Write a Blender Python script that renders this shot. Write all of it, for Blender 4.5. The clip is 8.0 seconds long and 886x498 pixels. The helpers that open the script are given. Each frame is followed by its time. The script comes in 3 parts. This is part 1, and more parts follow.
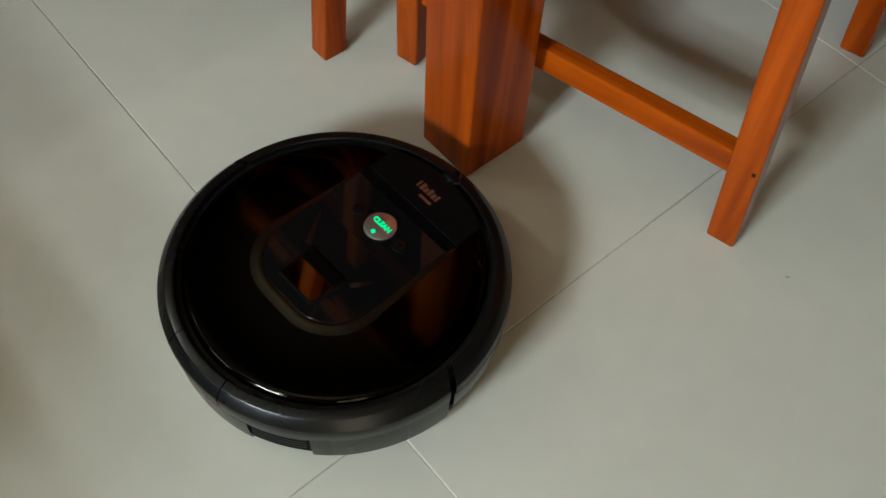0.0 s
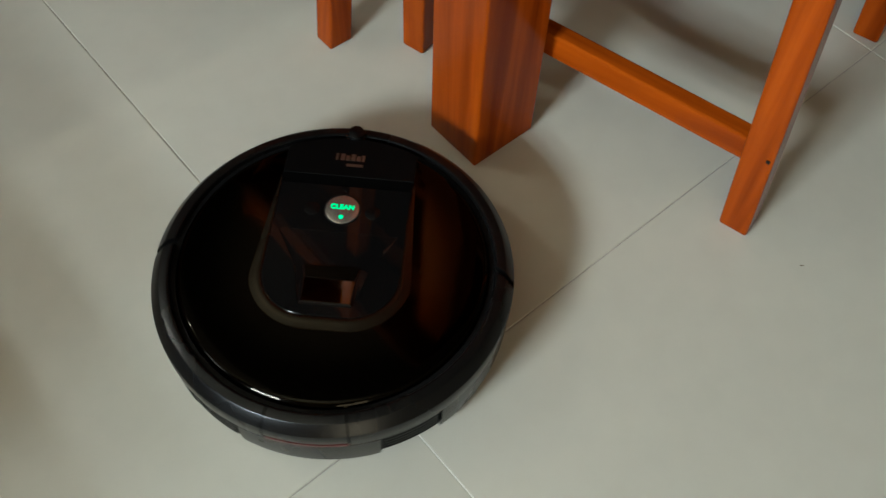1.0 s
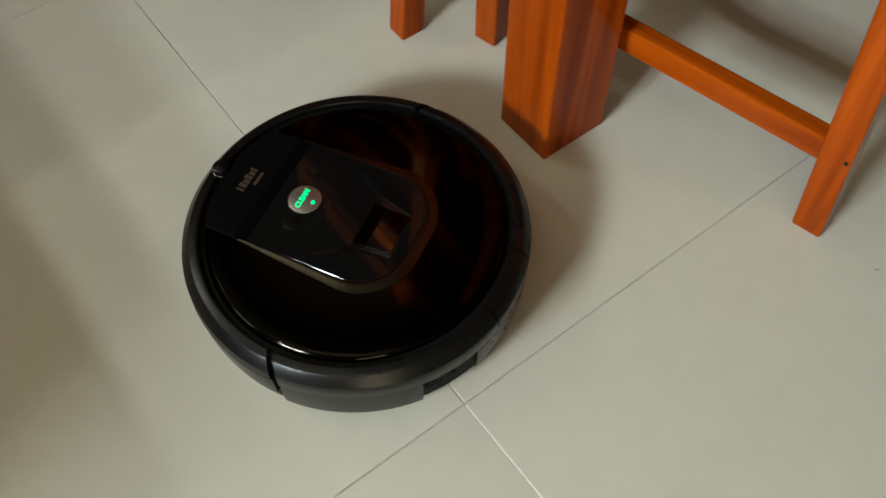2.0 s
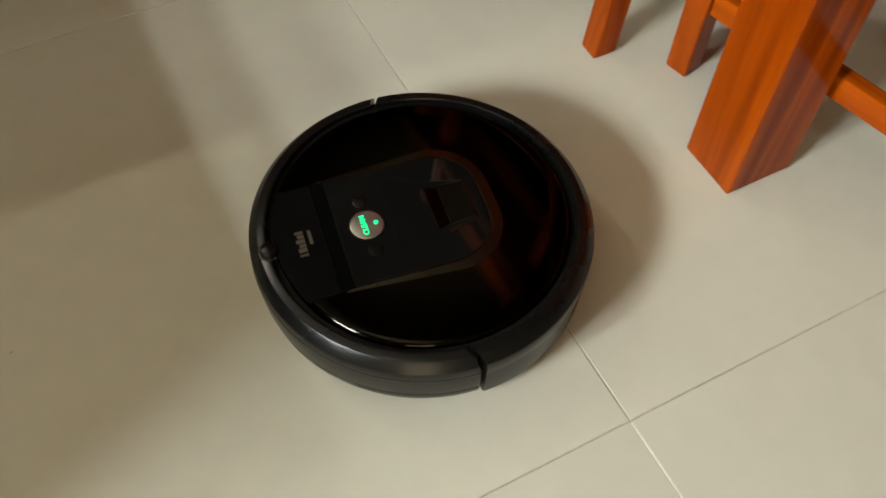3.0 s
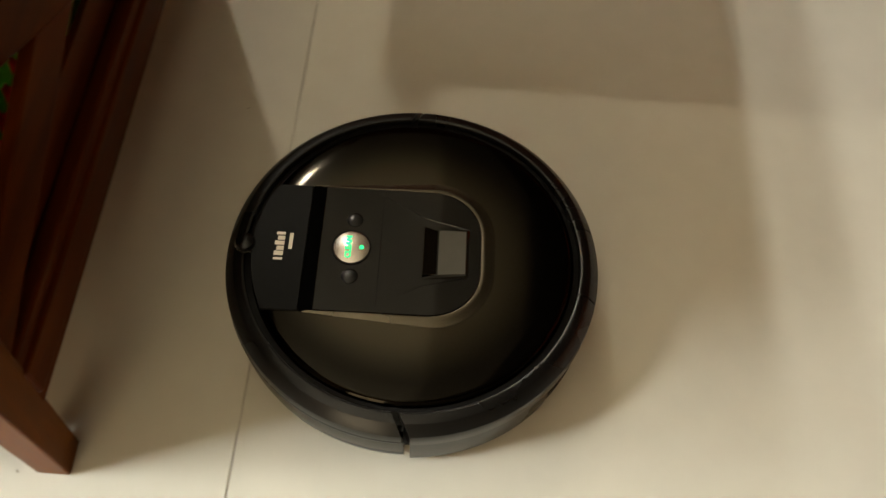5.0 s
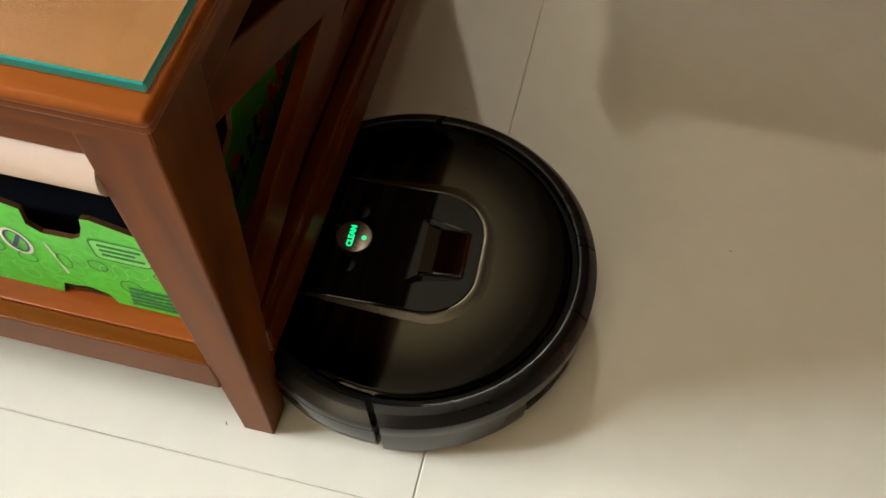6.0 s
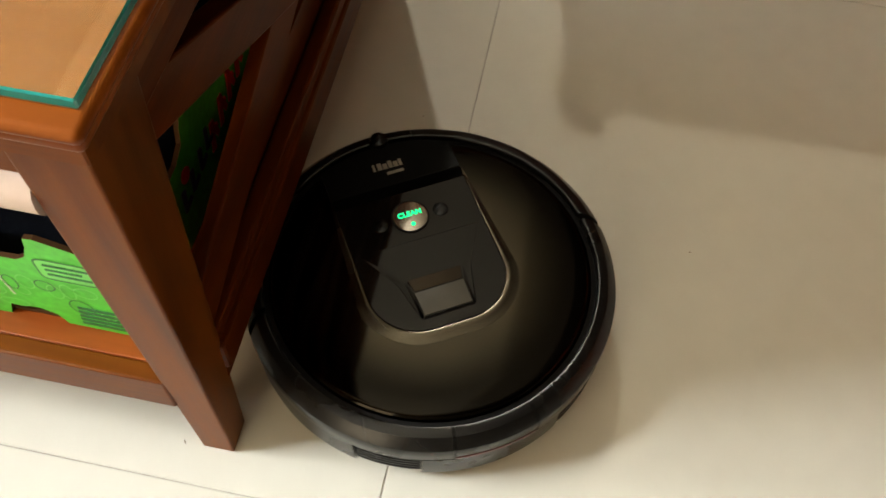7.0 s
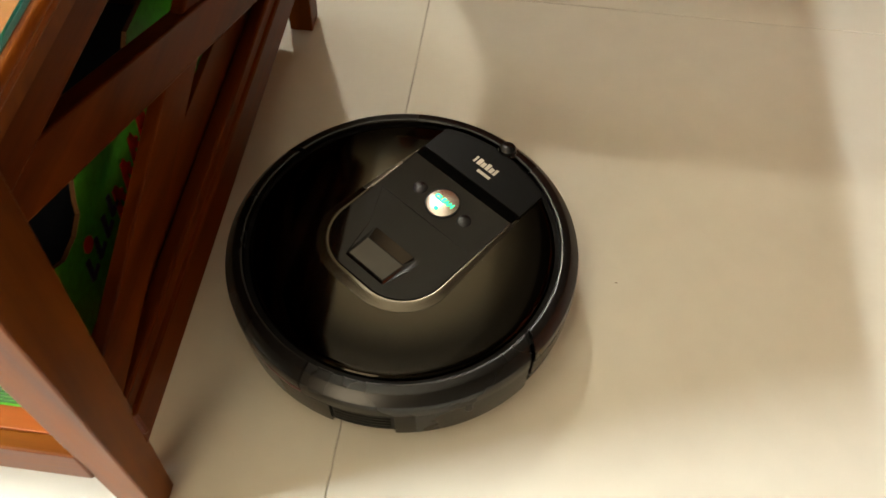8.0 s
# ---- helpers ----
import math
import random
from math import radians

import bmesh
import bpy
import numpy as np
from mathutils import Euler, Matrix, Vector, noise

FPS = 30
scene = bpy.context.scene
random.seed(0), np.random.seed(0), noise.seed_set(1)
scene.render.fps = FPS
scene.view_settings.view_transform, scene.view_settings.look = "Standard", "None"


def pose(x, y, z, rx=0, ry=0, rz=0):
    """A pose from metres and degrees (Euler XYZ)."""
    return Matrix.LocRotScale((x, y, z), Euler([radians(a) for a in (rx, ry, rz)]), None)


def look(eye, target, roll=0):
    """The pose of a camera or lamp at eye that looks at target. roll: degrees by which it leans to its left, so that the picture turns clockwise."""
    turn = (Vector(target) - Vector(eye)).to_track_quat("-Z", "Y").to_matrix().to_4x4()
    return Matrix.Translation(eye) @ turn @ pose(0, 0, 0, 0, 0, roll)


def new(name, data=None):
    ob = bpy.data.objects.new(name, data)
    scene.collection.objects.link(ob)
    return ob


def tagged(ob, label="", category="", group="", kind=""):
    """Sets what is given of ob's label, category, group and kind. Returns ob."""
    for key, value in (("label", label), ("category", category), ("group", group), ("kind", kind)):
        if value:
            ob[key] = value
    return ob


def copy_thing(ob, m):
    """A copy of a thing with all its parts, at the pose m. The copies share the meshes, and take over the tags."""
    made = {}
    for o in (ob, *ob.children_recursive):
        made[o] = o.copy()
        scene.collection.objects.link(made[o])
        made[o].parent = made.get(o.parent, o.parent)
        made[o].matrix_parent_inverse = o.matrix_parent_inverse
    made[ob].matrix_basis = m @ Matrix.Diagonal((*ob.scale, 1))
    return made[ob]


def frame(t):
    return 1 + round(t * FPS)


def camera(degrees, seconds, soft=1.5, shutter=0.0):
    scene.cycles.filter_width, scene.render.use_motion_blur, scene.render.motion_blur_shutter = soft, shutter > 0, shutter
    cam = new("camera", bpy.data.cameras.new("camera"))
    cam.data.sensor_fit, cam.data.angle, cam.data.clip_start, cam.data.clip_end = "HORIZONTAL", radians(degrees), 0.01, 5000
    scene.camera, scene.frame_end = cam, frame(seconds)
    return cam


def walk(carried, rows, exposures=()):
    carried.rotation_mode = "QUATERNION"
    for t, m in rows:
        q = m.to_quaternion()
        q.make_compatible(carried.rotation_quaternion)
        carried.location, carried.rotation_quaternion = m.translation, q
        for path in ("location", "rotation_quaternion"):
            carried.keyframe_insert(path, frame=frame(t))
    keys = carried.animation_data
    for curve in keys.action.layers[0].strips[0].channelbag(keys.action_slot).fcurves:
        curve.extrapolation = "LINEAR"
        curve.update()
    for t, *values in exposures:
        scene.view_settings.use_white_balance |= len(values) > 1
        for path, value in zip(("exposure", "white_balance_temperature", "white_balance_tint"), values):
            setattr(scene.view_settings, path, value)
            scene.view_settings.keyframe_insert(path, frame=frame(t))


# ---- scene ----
TILE = 0.782


def view(x, y, z, yaw, pitch, roll):
    """A camera pose from its place, heading, tilt and lean."""
    return pose(x, y, z, 90 + pitch, 0, yaw) @ pose(0, 0, 0, 0, 0, roll)


cam = camera(52.17, 8.0, soft=1.5, shutter=0.3)
walk(cam, [
    (0.0, view(-0.205, -0.282, 0.849, -42.94, -56.93, 3.38)),
    (0.5, view(-0.201, -0.277, 0.835, -43.74, -56.84, 3.67)),
    (1.0, view(-0.205, -0.275, 0.835, -42.50, -57.40, 2.72)),
    (1.2, view(-0.201, -0.278, 0.840, -41.21, -57.61, 1.71)),
    (2.3, view(-0.244, -0.246, 0.842, -34.53, -58.18, -0.18)),
    (2.5, view(-0.275, -0.225, 0.842, -33.76, -58.10, 1.33)),
    (3.0, view(-0.341, -0.224, 0.829, -29.01, -56.09, 1.89)),
    (3.5, view(-0.410, -0.209, 0.828, -24.36, -55.98, 3.24)),
    (4.0, view(-0.513, -0.208, 0.823, -19.19, -56.70, 6.95)),
    (4.5, view(-0.552, -0.187, 0.825, -8.60, -59.29, 6.23)),
    (4.7, view(-0.569, -0.176, 0.824, -5.39, -59.58, 5.63)),
    (5.8, view(-0.697, -0.210, 0.825, 12.20, -58.77, 1.01)),
    (6.0, view(-0.707, -0.216, 0.824, 12.81, -58.50, 1.02)),
    (6.5, view(-0.710, -0.217, 0.819, 11.93, -58.33, 2.03)),
    (7.0, view(-0.698, -0.207, 0.819, 9.17, -58.10, 2.60)),
    (7.5, view(-0.688, -0.206, 0.824, 7.39, -56.69, 2.65)),
    (8.0, view(-0.642, -0.184, 0.829, 7.09, -56.22, 0.63)),
], exposures=[
    (0.0, -0.88, 5760, 1),
    (1.2, -0.86, 5800, 1),
    (2.5, -0.6, 6350, 3),
    (3.5, -0.42, 6700, 5),
    (4.5, -0.33, 7050, 7),
    (6.0, -0.15, 6300, 9),
    (7.0, 0.1, 6380, 9),
    (8.0, 0.7, 6500, 9),
])

# ---- light ----
world = bpy.data.worlds.new("sky")
scene.world = world
world.use_nodes = True
wn = world.node_tree.nodes
sky = wn.new("ShaderNodeTexSky")
sky.sky_type, sky.sun_disc = "NISHITA", False
sky.sun_elevation, sky.sun_rotation = radians(42), radians(-70)
wn["Background"].inputs["Strength"].default_value = 0.1
world.node_tree.links.new(sky.outputs["Color"], wn["Background"].inputs["Color"])


def window_lamp(name, eye, target, width, height, power, colour):
    data = bpy.data.lights.new(name, "AREA")
    data.shape, data.size, data.size_y, data.energy, data.color = "RECTANGLE", width, height, power, colour
    ob = new(name, data)
    ob.matrix_world = look(eye, target)
    return ob


window_lamp("daylight_west", (-2.58, 1.2, 1.65), (0, 1.2, 1.65), 0.76, 0.5, 30, (0.95, 0.985, 1.0))
window_lamp("daylight_west_near", (-2.58, -0.35, 1.65), (0, -0.35, 1.65), 0.76, 0.5, 520, (0.95, 0.985, 1.0))
# lamp in the unseen south window, tinted warm as a fill for shade
window_lamp("warm_fill_south", (-1.7, -2.72, 1.15), (-1.7, 0, 1.0), 1.1, 1.9, 42, (1.0, 0.78, 0.48))


def downlight(name, at, radius, power, colour):
    data = bpy.data.lights.new(name, "AREA")
    data.shape, data.size, data.energy, data.color = "DISK", radius * 2, power, colour
    ob = new(name, data)
    ob.matrix_world = look(at, (at[0], at[1] + 0.0001, 0))
    return ob


LAMP = (-1.49, 2.4)
downlight("downlight_glow", (*LAMP, 2.765), 0.045, 28, (1.0, 0.92, 0.77))


# ---- materials ----
def material(name, colour, rough=0.5, metal=0.0, coat=0.0, vary=0.12, size=30.0, bump=0.0, bump_size=200.0, gloss=0.5, each=0.0):
    """A surface with two scales of uneven colour, uneven gloss and fine relief."""
    mat = bpy.data.materials.new(name)
    mat.use_nodes = True
    n, link = mat.node_tree.nodes, mat.node_tree.links.new
    b = n["Principled BSDF"]
    b.inputs["Metallic"].default_value, b.inputs["Coat Weight"].default_value = metal, coat
    b.inputs["Coat Roughness"].default_value = 0.06
    b.inputs["Specular IOR Level"].default_value = gloss
    co = n.new("ShaderNodeTexCoord")
    big, fine = n.new("ShaderNodeTexNoise"), n.new("ShaderNodeTexNoise")
    big.inputs["Scale"].default_value, fine.inputs["Scale"].default_value = size * 0.2, size * 3
    big.inputs["Detail"].default_value, fine.inputs["Detail"].default_value = 4, 3
    for x in (big, fine):
        link(co.outputs["Object"], x.inputs["Vector"])
    add = n.new("ShaderNodeMath")
    add.operation = "ADD"
    link(big.outputs["Fac"], add.inputs[0])
    link(fine.outputs["Fac"], add.inputs[1])
    last = add.outputs[0]
    if each:
        info, mad = n.new("ShaderNodeObjectInfo"), n.new("ShaderNodeMath")
        mad.operation = "MULTIPLY_ADD"
        mad.inputs[1].default_value = each
        link(info.outputs["Random"], mad.inputs[0])
        link(last, mad.inputs[2])
        last = mad.outputs[0]
    ramp = n.new("ShaderNodeValToRGB")
    c = Vector(colour)
    ramp.color_ramp.elements[0].position, ramp.color_ramp.elements[1].position = 0.35, 1.0
    half = n.new("ShaderNodeMath")
    half.operation = "MULTIPLY"
    half.inputs[1].default_value = 0.68
    link(last, half.inputs[0])
    link(half.outputs[0], ramp.inputs["Fac"])
    ramp.color_ramp.elements[0].color = (*(c * (1 - vary)), 1)
    ramp.color_ramp.elements[1].color = (*(c * (1 + vary)), 1)
    link(ramp.outputs["Color"], b.inputs["Base Color"])
    rr = n.new("ShaderNodeMapRange")
    rr.inputs["To Min"].default_value, rr.inputs["To Max"].default_value = rough * 0.8, min(1, rough * 1.25)
    link(big.outputs["Fac"], rr.inputs["Value"])
    link(rr.outputs["Result"], b.inputs["Roughness"])
    if bump:
        bn, nz = n.new("ShaderNodeBump"), n.new("ShaderNodeTexNoise")
        nz.inputs["Scale"].default_value = bump_size
        link(co.outputs["Object"], nz.inputs["Vector"])
        bn.inputs["Strength"].default_value, bn.inputs["Distance"].default_value = bump, 0.001
        link(nz.outputs["Fac"], bn.inputs["Height"])
        link(bn.outputs["Normal"], b.inputs["Normal"])
    return mat


def wood(name, dark, light, along=(1, 1, 0.07), rough=0.34, coat=0.0, scale=26.0, gloss=0.22):
    """Lacquered wood; the grain runs along the axis with the small factor."""
    mat = bpy.data.materials.new(name)
    mat.use_nodes = True
    n, link = mat.node_tree.nodes, mat.node_tree.links.new
    b = n["Principled BSDF"]
    co, mp = n.new("ShaderNodeTexCoord"), n.new("ShaderNodeMapping")
    mp.inputs["Scale"].default_value = along
    link(co.outputs["Object"], mp.inputs["Vector"])
    grain, pore = n.new("ShaderNodeTexNoise"), n.new("ShaderNodeTexNoise")
    grain.inputs["Scale"].default_value, grain.inputs["Detail"].default_value, grain.inputs["Distortion"].default_value = scale, 6, 1.2
    pore.inputs["Scale"].default_value, pore.inputs["Detail"].default_value = scale * 9, 2
    link(mp.outputs["Vector"], grain.inputs["Vector"])
    link(mp.outputs["Vector"], pore.inputs["Vector"])
    ramp = n.new("ShaderNodeValToRGB")
    ramp.color_ramp.elements[0].position, ramp.color_ramp.elements[1].position = 0.3, 0.72
    ramp.color_ramp.elements[0].color, ramp.color_ramp.elements[1].color = (*dark, 1), (*light, 1)
    link(grain.outputs["Fac"], ramp.inputs["Fac"])
    mix = n.new("ShaderNodeMix")
    mix.data_type, mix.blend_type = "RGBA", "MULTIPLY"
    mix.inputs["Factor"].default_value = gloss
    link(ramp.outputs["Color"], mix.inputs["A"])
    link(pore.outputs["Fac"], mix.inputs["B"])
    link(mix.outputs["Result"], b.inputs["Base Color"])
    rr = n.new("ShaderNodeMapRange")
    rr.inputs["To Min"].default_value, rr.inputs["To Max"].default_value = rough * 0.75, rough * 1.3
    link(grain.outputs["Fac"], rr.inputs["Value"])
    link(rr.outputs["Result"], b.inputs["Roughness"])
    b.inputs["Coat Weight"].default_value, b.inputs["Coat Roughness"].default_value = coat, 0.15
    b.inputs["Specular IOR Level"].default_value = gloss
    bn = n.new("ShaderNodeBump")
    bn.inputs["Strength"].default_value, bn.inputs["Distance"].default_value = 0.15, 0.0006
    link(pore.outputs["Fac"], bn.inputs["Height"])
    link(bn.outputs["Normal"], b.inputs["Normal"])
    return mat


def glow(name, colour, strength):
    mat = bpy.data.materials.new(name)
    mat.use_nodes = True
    b = mat.node_tree.nodes["Principled BSDF"]
    b.inputs["Base Color"].default_value = (*colour, 1)
    b.inputs["Emission Color"].default_value = (*colour, 1)
    b.inputs["Emission Strength"].default_value = strength
    return mat


TILE_MAT = material("satin_porcelain", (0.55, 0.525, 0.44), rough=0.5, gloss=0.3, vary=0.05, size=9, bump=0.04, bump_size=25, each=0.25)
GROUT = material("dark_grout", (0.4, 0.372, 0.312), rough=0.9, vary=0.5, size=25, bump=0.3)
WHITE_GROUT = material("white_grout", (0.84, 0.82, 0.75), rough=0.9, vary=0.15, size=60)
PLASTER = material("cream_plaster", (0.21, 0.15, 0.088), rough=0.8, vary=0.04, size=8, bump=0.1)
CEIL = material("white_ceiling_paint", (0.84, 0.74, 0.56), rough=0.85, vary=0.03, size=8)
SOFFIT = material("tan_soffit_paint", (0.42, 0.35, 0.25), rough=0.8, vary=0.04, size=8)
DARK_CEIL = material("darkened_ceiling", (0.09, 0.066, 0.044), rough=0.6, vary=0.15, size=8)
FRAME = material("white_frame_paint", (0.75, 0.75, 0.73), rough=0.45, vary=0.05)
ORANGE_WOOD = wood("orange_lacquered_wood", (0.17, 0.021, 0.0005), (0.43, 0.078, 0.0022), rough=0.16, gloss=0.12, scale=20.0)
ORANGE_WOOD_X = wood("orange_lacquered_wood_flat", (0.17, 0.021, 0.0005), (0.43, 0.078, 0.0022), along=(0.07, 1, 1), rough=0.16, gloss=0.12, scale=20.0)
ORANGE_WOOD_Y = wood("orange_lacquered_wood_rail", (0.17, 0.021, 0.0005), (0.43, 0.078, 0.0022), along=(1, 0.07, 1), rough=0.16, gloss=0.12, scale=20.0)
# darkened for the coffee table's shaded sides; also on the sideboard and dining top
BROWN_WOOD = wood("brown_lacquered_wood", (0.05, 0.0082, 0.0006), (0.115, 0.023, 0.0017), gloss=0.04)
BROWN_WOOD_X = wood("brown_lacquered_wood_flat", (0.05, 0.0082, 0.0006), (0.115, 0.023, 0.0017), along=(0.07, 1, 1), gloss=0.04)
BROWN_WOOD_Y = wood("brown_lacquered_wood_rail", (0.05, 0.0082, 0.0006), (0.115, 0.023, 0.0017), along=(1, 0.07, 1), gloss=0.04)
# same brown wood lightened: light on the table's front is in the colour
LIT_WOOD = wood("brown_lacquered_wood_lit", (0.08, 0.018, 0.0011), (0.17, 0.046, 0.0034), gloss=0.08)
LIT_WOOD_X = wood("brown_lacquered_wood_lit_flat", (0.08, 0.018, 0.0011), (0.17, 0.046, 0.0034), along=(0.07, 1, 1), gloss=0.08)
SHELF_WOOD = wood("orange_brown_shelf_wood", (0.2, 0.04, 0.004), (0.36, 0.085, 0.009), along=(0.07, 1, 1), scale=18)
EDGE_WOOD = wood("red_brown_table_edge", (0.1, 0.02, 0.0013), (0.22, 0.055, 0.004), along=(0.07, 1, 1), gloss=0.1)
TOP_WOOD = wood("honey_table_panel", (0.108, 0.035, 0.0035), (0.175, 0.062, 0.007), along=(0.07, 1, 1), rough=0.4, coat=0.1)
BLACK_GLOSS = material("bronze_black_gloss_plastic", (0.004, 0.0032, 0.002), rough=0.08, metal=1.0, vary=0.15, size=20)


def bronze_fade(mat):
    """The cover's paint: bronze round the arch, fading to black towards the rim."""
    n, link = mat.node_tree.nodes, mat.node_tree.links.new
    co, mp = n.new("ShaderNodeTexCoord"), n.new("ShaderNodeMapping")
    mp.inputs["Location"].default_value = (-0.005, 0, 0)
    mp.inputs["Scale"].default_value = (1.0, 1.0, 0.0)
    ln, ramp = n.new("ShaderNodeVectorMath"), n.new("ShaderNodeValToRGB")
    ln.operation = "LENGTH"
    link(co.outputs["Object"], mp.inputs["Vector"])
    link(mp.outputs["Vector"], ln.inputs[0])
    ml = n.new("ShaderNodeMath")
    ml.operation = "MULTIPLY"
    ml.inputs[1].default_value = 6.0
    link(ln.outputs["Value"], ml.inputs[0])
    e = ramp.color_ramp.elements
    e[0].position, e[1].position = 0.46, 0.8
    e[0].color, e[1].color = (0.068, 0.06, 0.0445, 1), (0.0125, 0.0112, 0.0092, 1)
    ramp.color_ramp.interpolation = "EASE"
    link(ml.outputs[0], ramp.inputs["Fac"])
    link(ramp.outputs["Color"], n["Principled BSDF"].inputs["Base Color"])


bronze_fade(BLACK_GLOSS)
BLACK_SATIN = material("black_satin_plastic", (0.0034, 0.0033, 0.0032), rough=0.27, gloss=0.32, vary=0.12, size=40, bump=0.05, bump_size=900)
PIANO_BLACK = material("piano_black_plastic", (0.002, 0.002, 0.002), rough=0.25, gloss=0.3, vary=0.1)
PANEL_BLACK = material("black_panel_plastic", (0.0035, 0.0034, 0.0033), rough=0.045, gloss=0.36, vary=0.12, size=40)
BLACK_DEEP = material("black_recess_plastic", (0.005, 0.0048, 0.0046), rough=0.5, gloss=0.12, vary=0.1)
BUMPER_BAND = material("smoked_sensor_band", (0.006, 0.0055, 0.005), rough=0.16, gloss=0.5, vary=0.15, size=40)
TRIM = material("bronze_trim_plastic", (0.095, 0.083, 0.062), rough=0.26, metal=1.0, vary=0.1, size=40)
LENS = material("grey_camera_window", (0.125, 0.125, 0.122), rough=0.045, metal=1.0, vary=0.08)
BROW_TINT = material("brown_reflection_tint", (0.034, 0.027, 0.02), rough=0.16, metal=1.0, vary=0.1)
SILVER = material("brushed_silver", (0.6, 0.56, 0.5), rough=0.24, metal=0.9, vary=0.06, size=80)
RED_DARK = material("dark_red_strip", (0.07, 0.007, 0.006), rough=0.3, vary=0.1)
HANDLE = material("black_handle_plastic", (0.0018, 0.0018, 0.0018), rough=0.4, gloss=0.08, vary=0.1)
SLOT_SHADE = material("slot_shade", (0.001, 0.001, 0.001), rough=0.8, gloss=0.02, vary=0.1)
LABEL = material("grey_gold_print", (0.34, 0.3, 0.24), rough=0.36, metal=1.0, vary=0.1)
GREEN_GLOW = glow("green_lit_letters", (0.01, 0.8, 0.25), 1.6)
CARD = material("brown_corrugated_card", (0.075, 0.035, 0.013), rough=0.85, gloss=0.1, vary=0.2, size=60, bump=0.3)
GREEN_CARD = material("printed_green_card", (0.075, 0.48, 0.03), rough=0.42, vary=0.35, size=45)
GREEN_PALE = material("pale_green_print", (0.15, 0.55, 0.1), rough=0.45, vary=0.2, size=60)
GREEN_DARK = material("dark_green_print", (0.02, 0.12, 0.03), rough=0.45, vary=0.15)
RED_PRINT = material("red_print", (0.72, 0.03, 0.025), rough=0.45, vary=0.15)
BLUE_PRINT = material("navy_print", (0.03, 0.04, 0.12), rough=0.45, vary=0.15)
WHITE_PRINT = material("white_print", (0.6, 0.62, 0.55), rough=0.5, vary=0.1)
PALE = material("pale_pink_laminate", (0.5, 0.38, 0.3), rough=0.5, vary=0.05)
NAVY_SHADE = material("navy_cloth_shade", (0.007, 0.009, 0.014), rough=0.85, gloss=0.08, vary=0.2, size=120, bump=0.3)
DIRT = material("dark_speck", (0.2, 0.16, 0.11), rough=0.9, vary=0.2)
TEAL = bpy.data.materials.new("teal_glass_edge")
TEAL.use_nodes = True
tb = TEAL.node_tree.nodes["Principled BSDF"]
tb.inputs["Base Color"].default_value = (0.01, 0.17, 0.14, 1)
tb.inputs["Roughness"].default_value = 0.12
tb.inputs["Transmission Weight"].default_value = 0.1
CLEAR = bpy.data.materials.new("clear_glass")
CLEAR.use_nodes = True
cb = CLEAR.node_tree.nodes["Principled BSDF"]
cb.inputs["Base Color"].default_value = (0.93, 0.98, 0.96, 1)
cb.inputs["Roughness"].default_value = 0.03
cb.inputs["Transmission Weight"].default_value = 1.0
cb.inputs["IOR"].default_value = 1.45


# ---- mesh helpers ----
def part(name, bm, mat, parent=None, label=""):
    """Links a bmesh as one mesh object under a thing or under a part."""
    me = bpy.data.meshes.new(name)
    bmesh.ops.recalc_face_normals(bm, faces=bm.faces[:])
    bm.to_mesh(me)
    bm.free()
    for x in (mat if isinstance(mat, (list, tuple)) else [mat]):
        me.materials.append(x)
    ob = new(name, me)
    ob.parent = parent
    if label:
        tagged(ob, label)
    return ob


def smooth(ob, angle=35):
    me = ob.data
    me.shade_smooth()
    me.set_sharp_from_angle(angle=radians(angle))
    return ob


def hexa(low, high, bevel=0.0, seg=2):
    """A block from four low and four high corners, in turn."""
    bm = bmesh.new()
    v = [bm.verts.new(p) for p in (*low, *high)]
    for f in ((3, 2, 1, 0), (4, 5, 6, 7), (0, 1, 5, 4), (1, 2, 6, 5), (2, 3, 7, 6), (3, 0, 4, 7)):
        bm.faces.new([v[i] for i in f])
    if bevel:
        bmesh.ops.bevel(bm, geom=bm.edges[:], offset=bevel, segments=seg, affect="EDGES", profile=0.5)
    return bm


def block(x0, x1, y0, y1, z0, z1, bevel=0.0, seg=2):
    ring = lambda z: [(x0, y0, z), (x1, y0, z), (x1, y1, z), (x0, y1, z)]
    return hexa(ring(z0), ring(z1), bevel, seg)


def post(foot, head, w0, d0, w1, d1, bevel=0.003):
    """A leaning, tapering upright between two centres."""
    ring = lambda c, w, d: [(c[0] - w / 2, c[1] - d / 2, c[2]), (c[0] + w / 2, c[1] - d / 2, c[2]), (c[0] + w / 2, c[1] + d / 2, c[2]), (c[0] - w / 2, c[1] + d / 2, c[2])]
    return hexa(ring(foot, w0, d0), ring(head, w1, d1), bevel)


def beam(a, b, wide, high, bevel=0.003):
    """A straight bar from a to b with a level width."""
    a, b = Vector(a), Vector(b)
    way = (b - a).normalized()
    side = way.cross(Vector((0, 0, 1))).normalized() * wide / 2
    up = side.cross(way).normalized() * high / 2
    ring = lambda c: [c - side - up, c + side - up, c + side + up, c - side + up]
    return hexa(ring(a), ring(b), bevel)


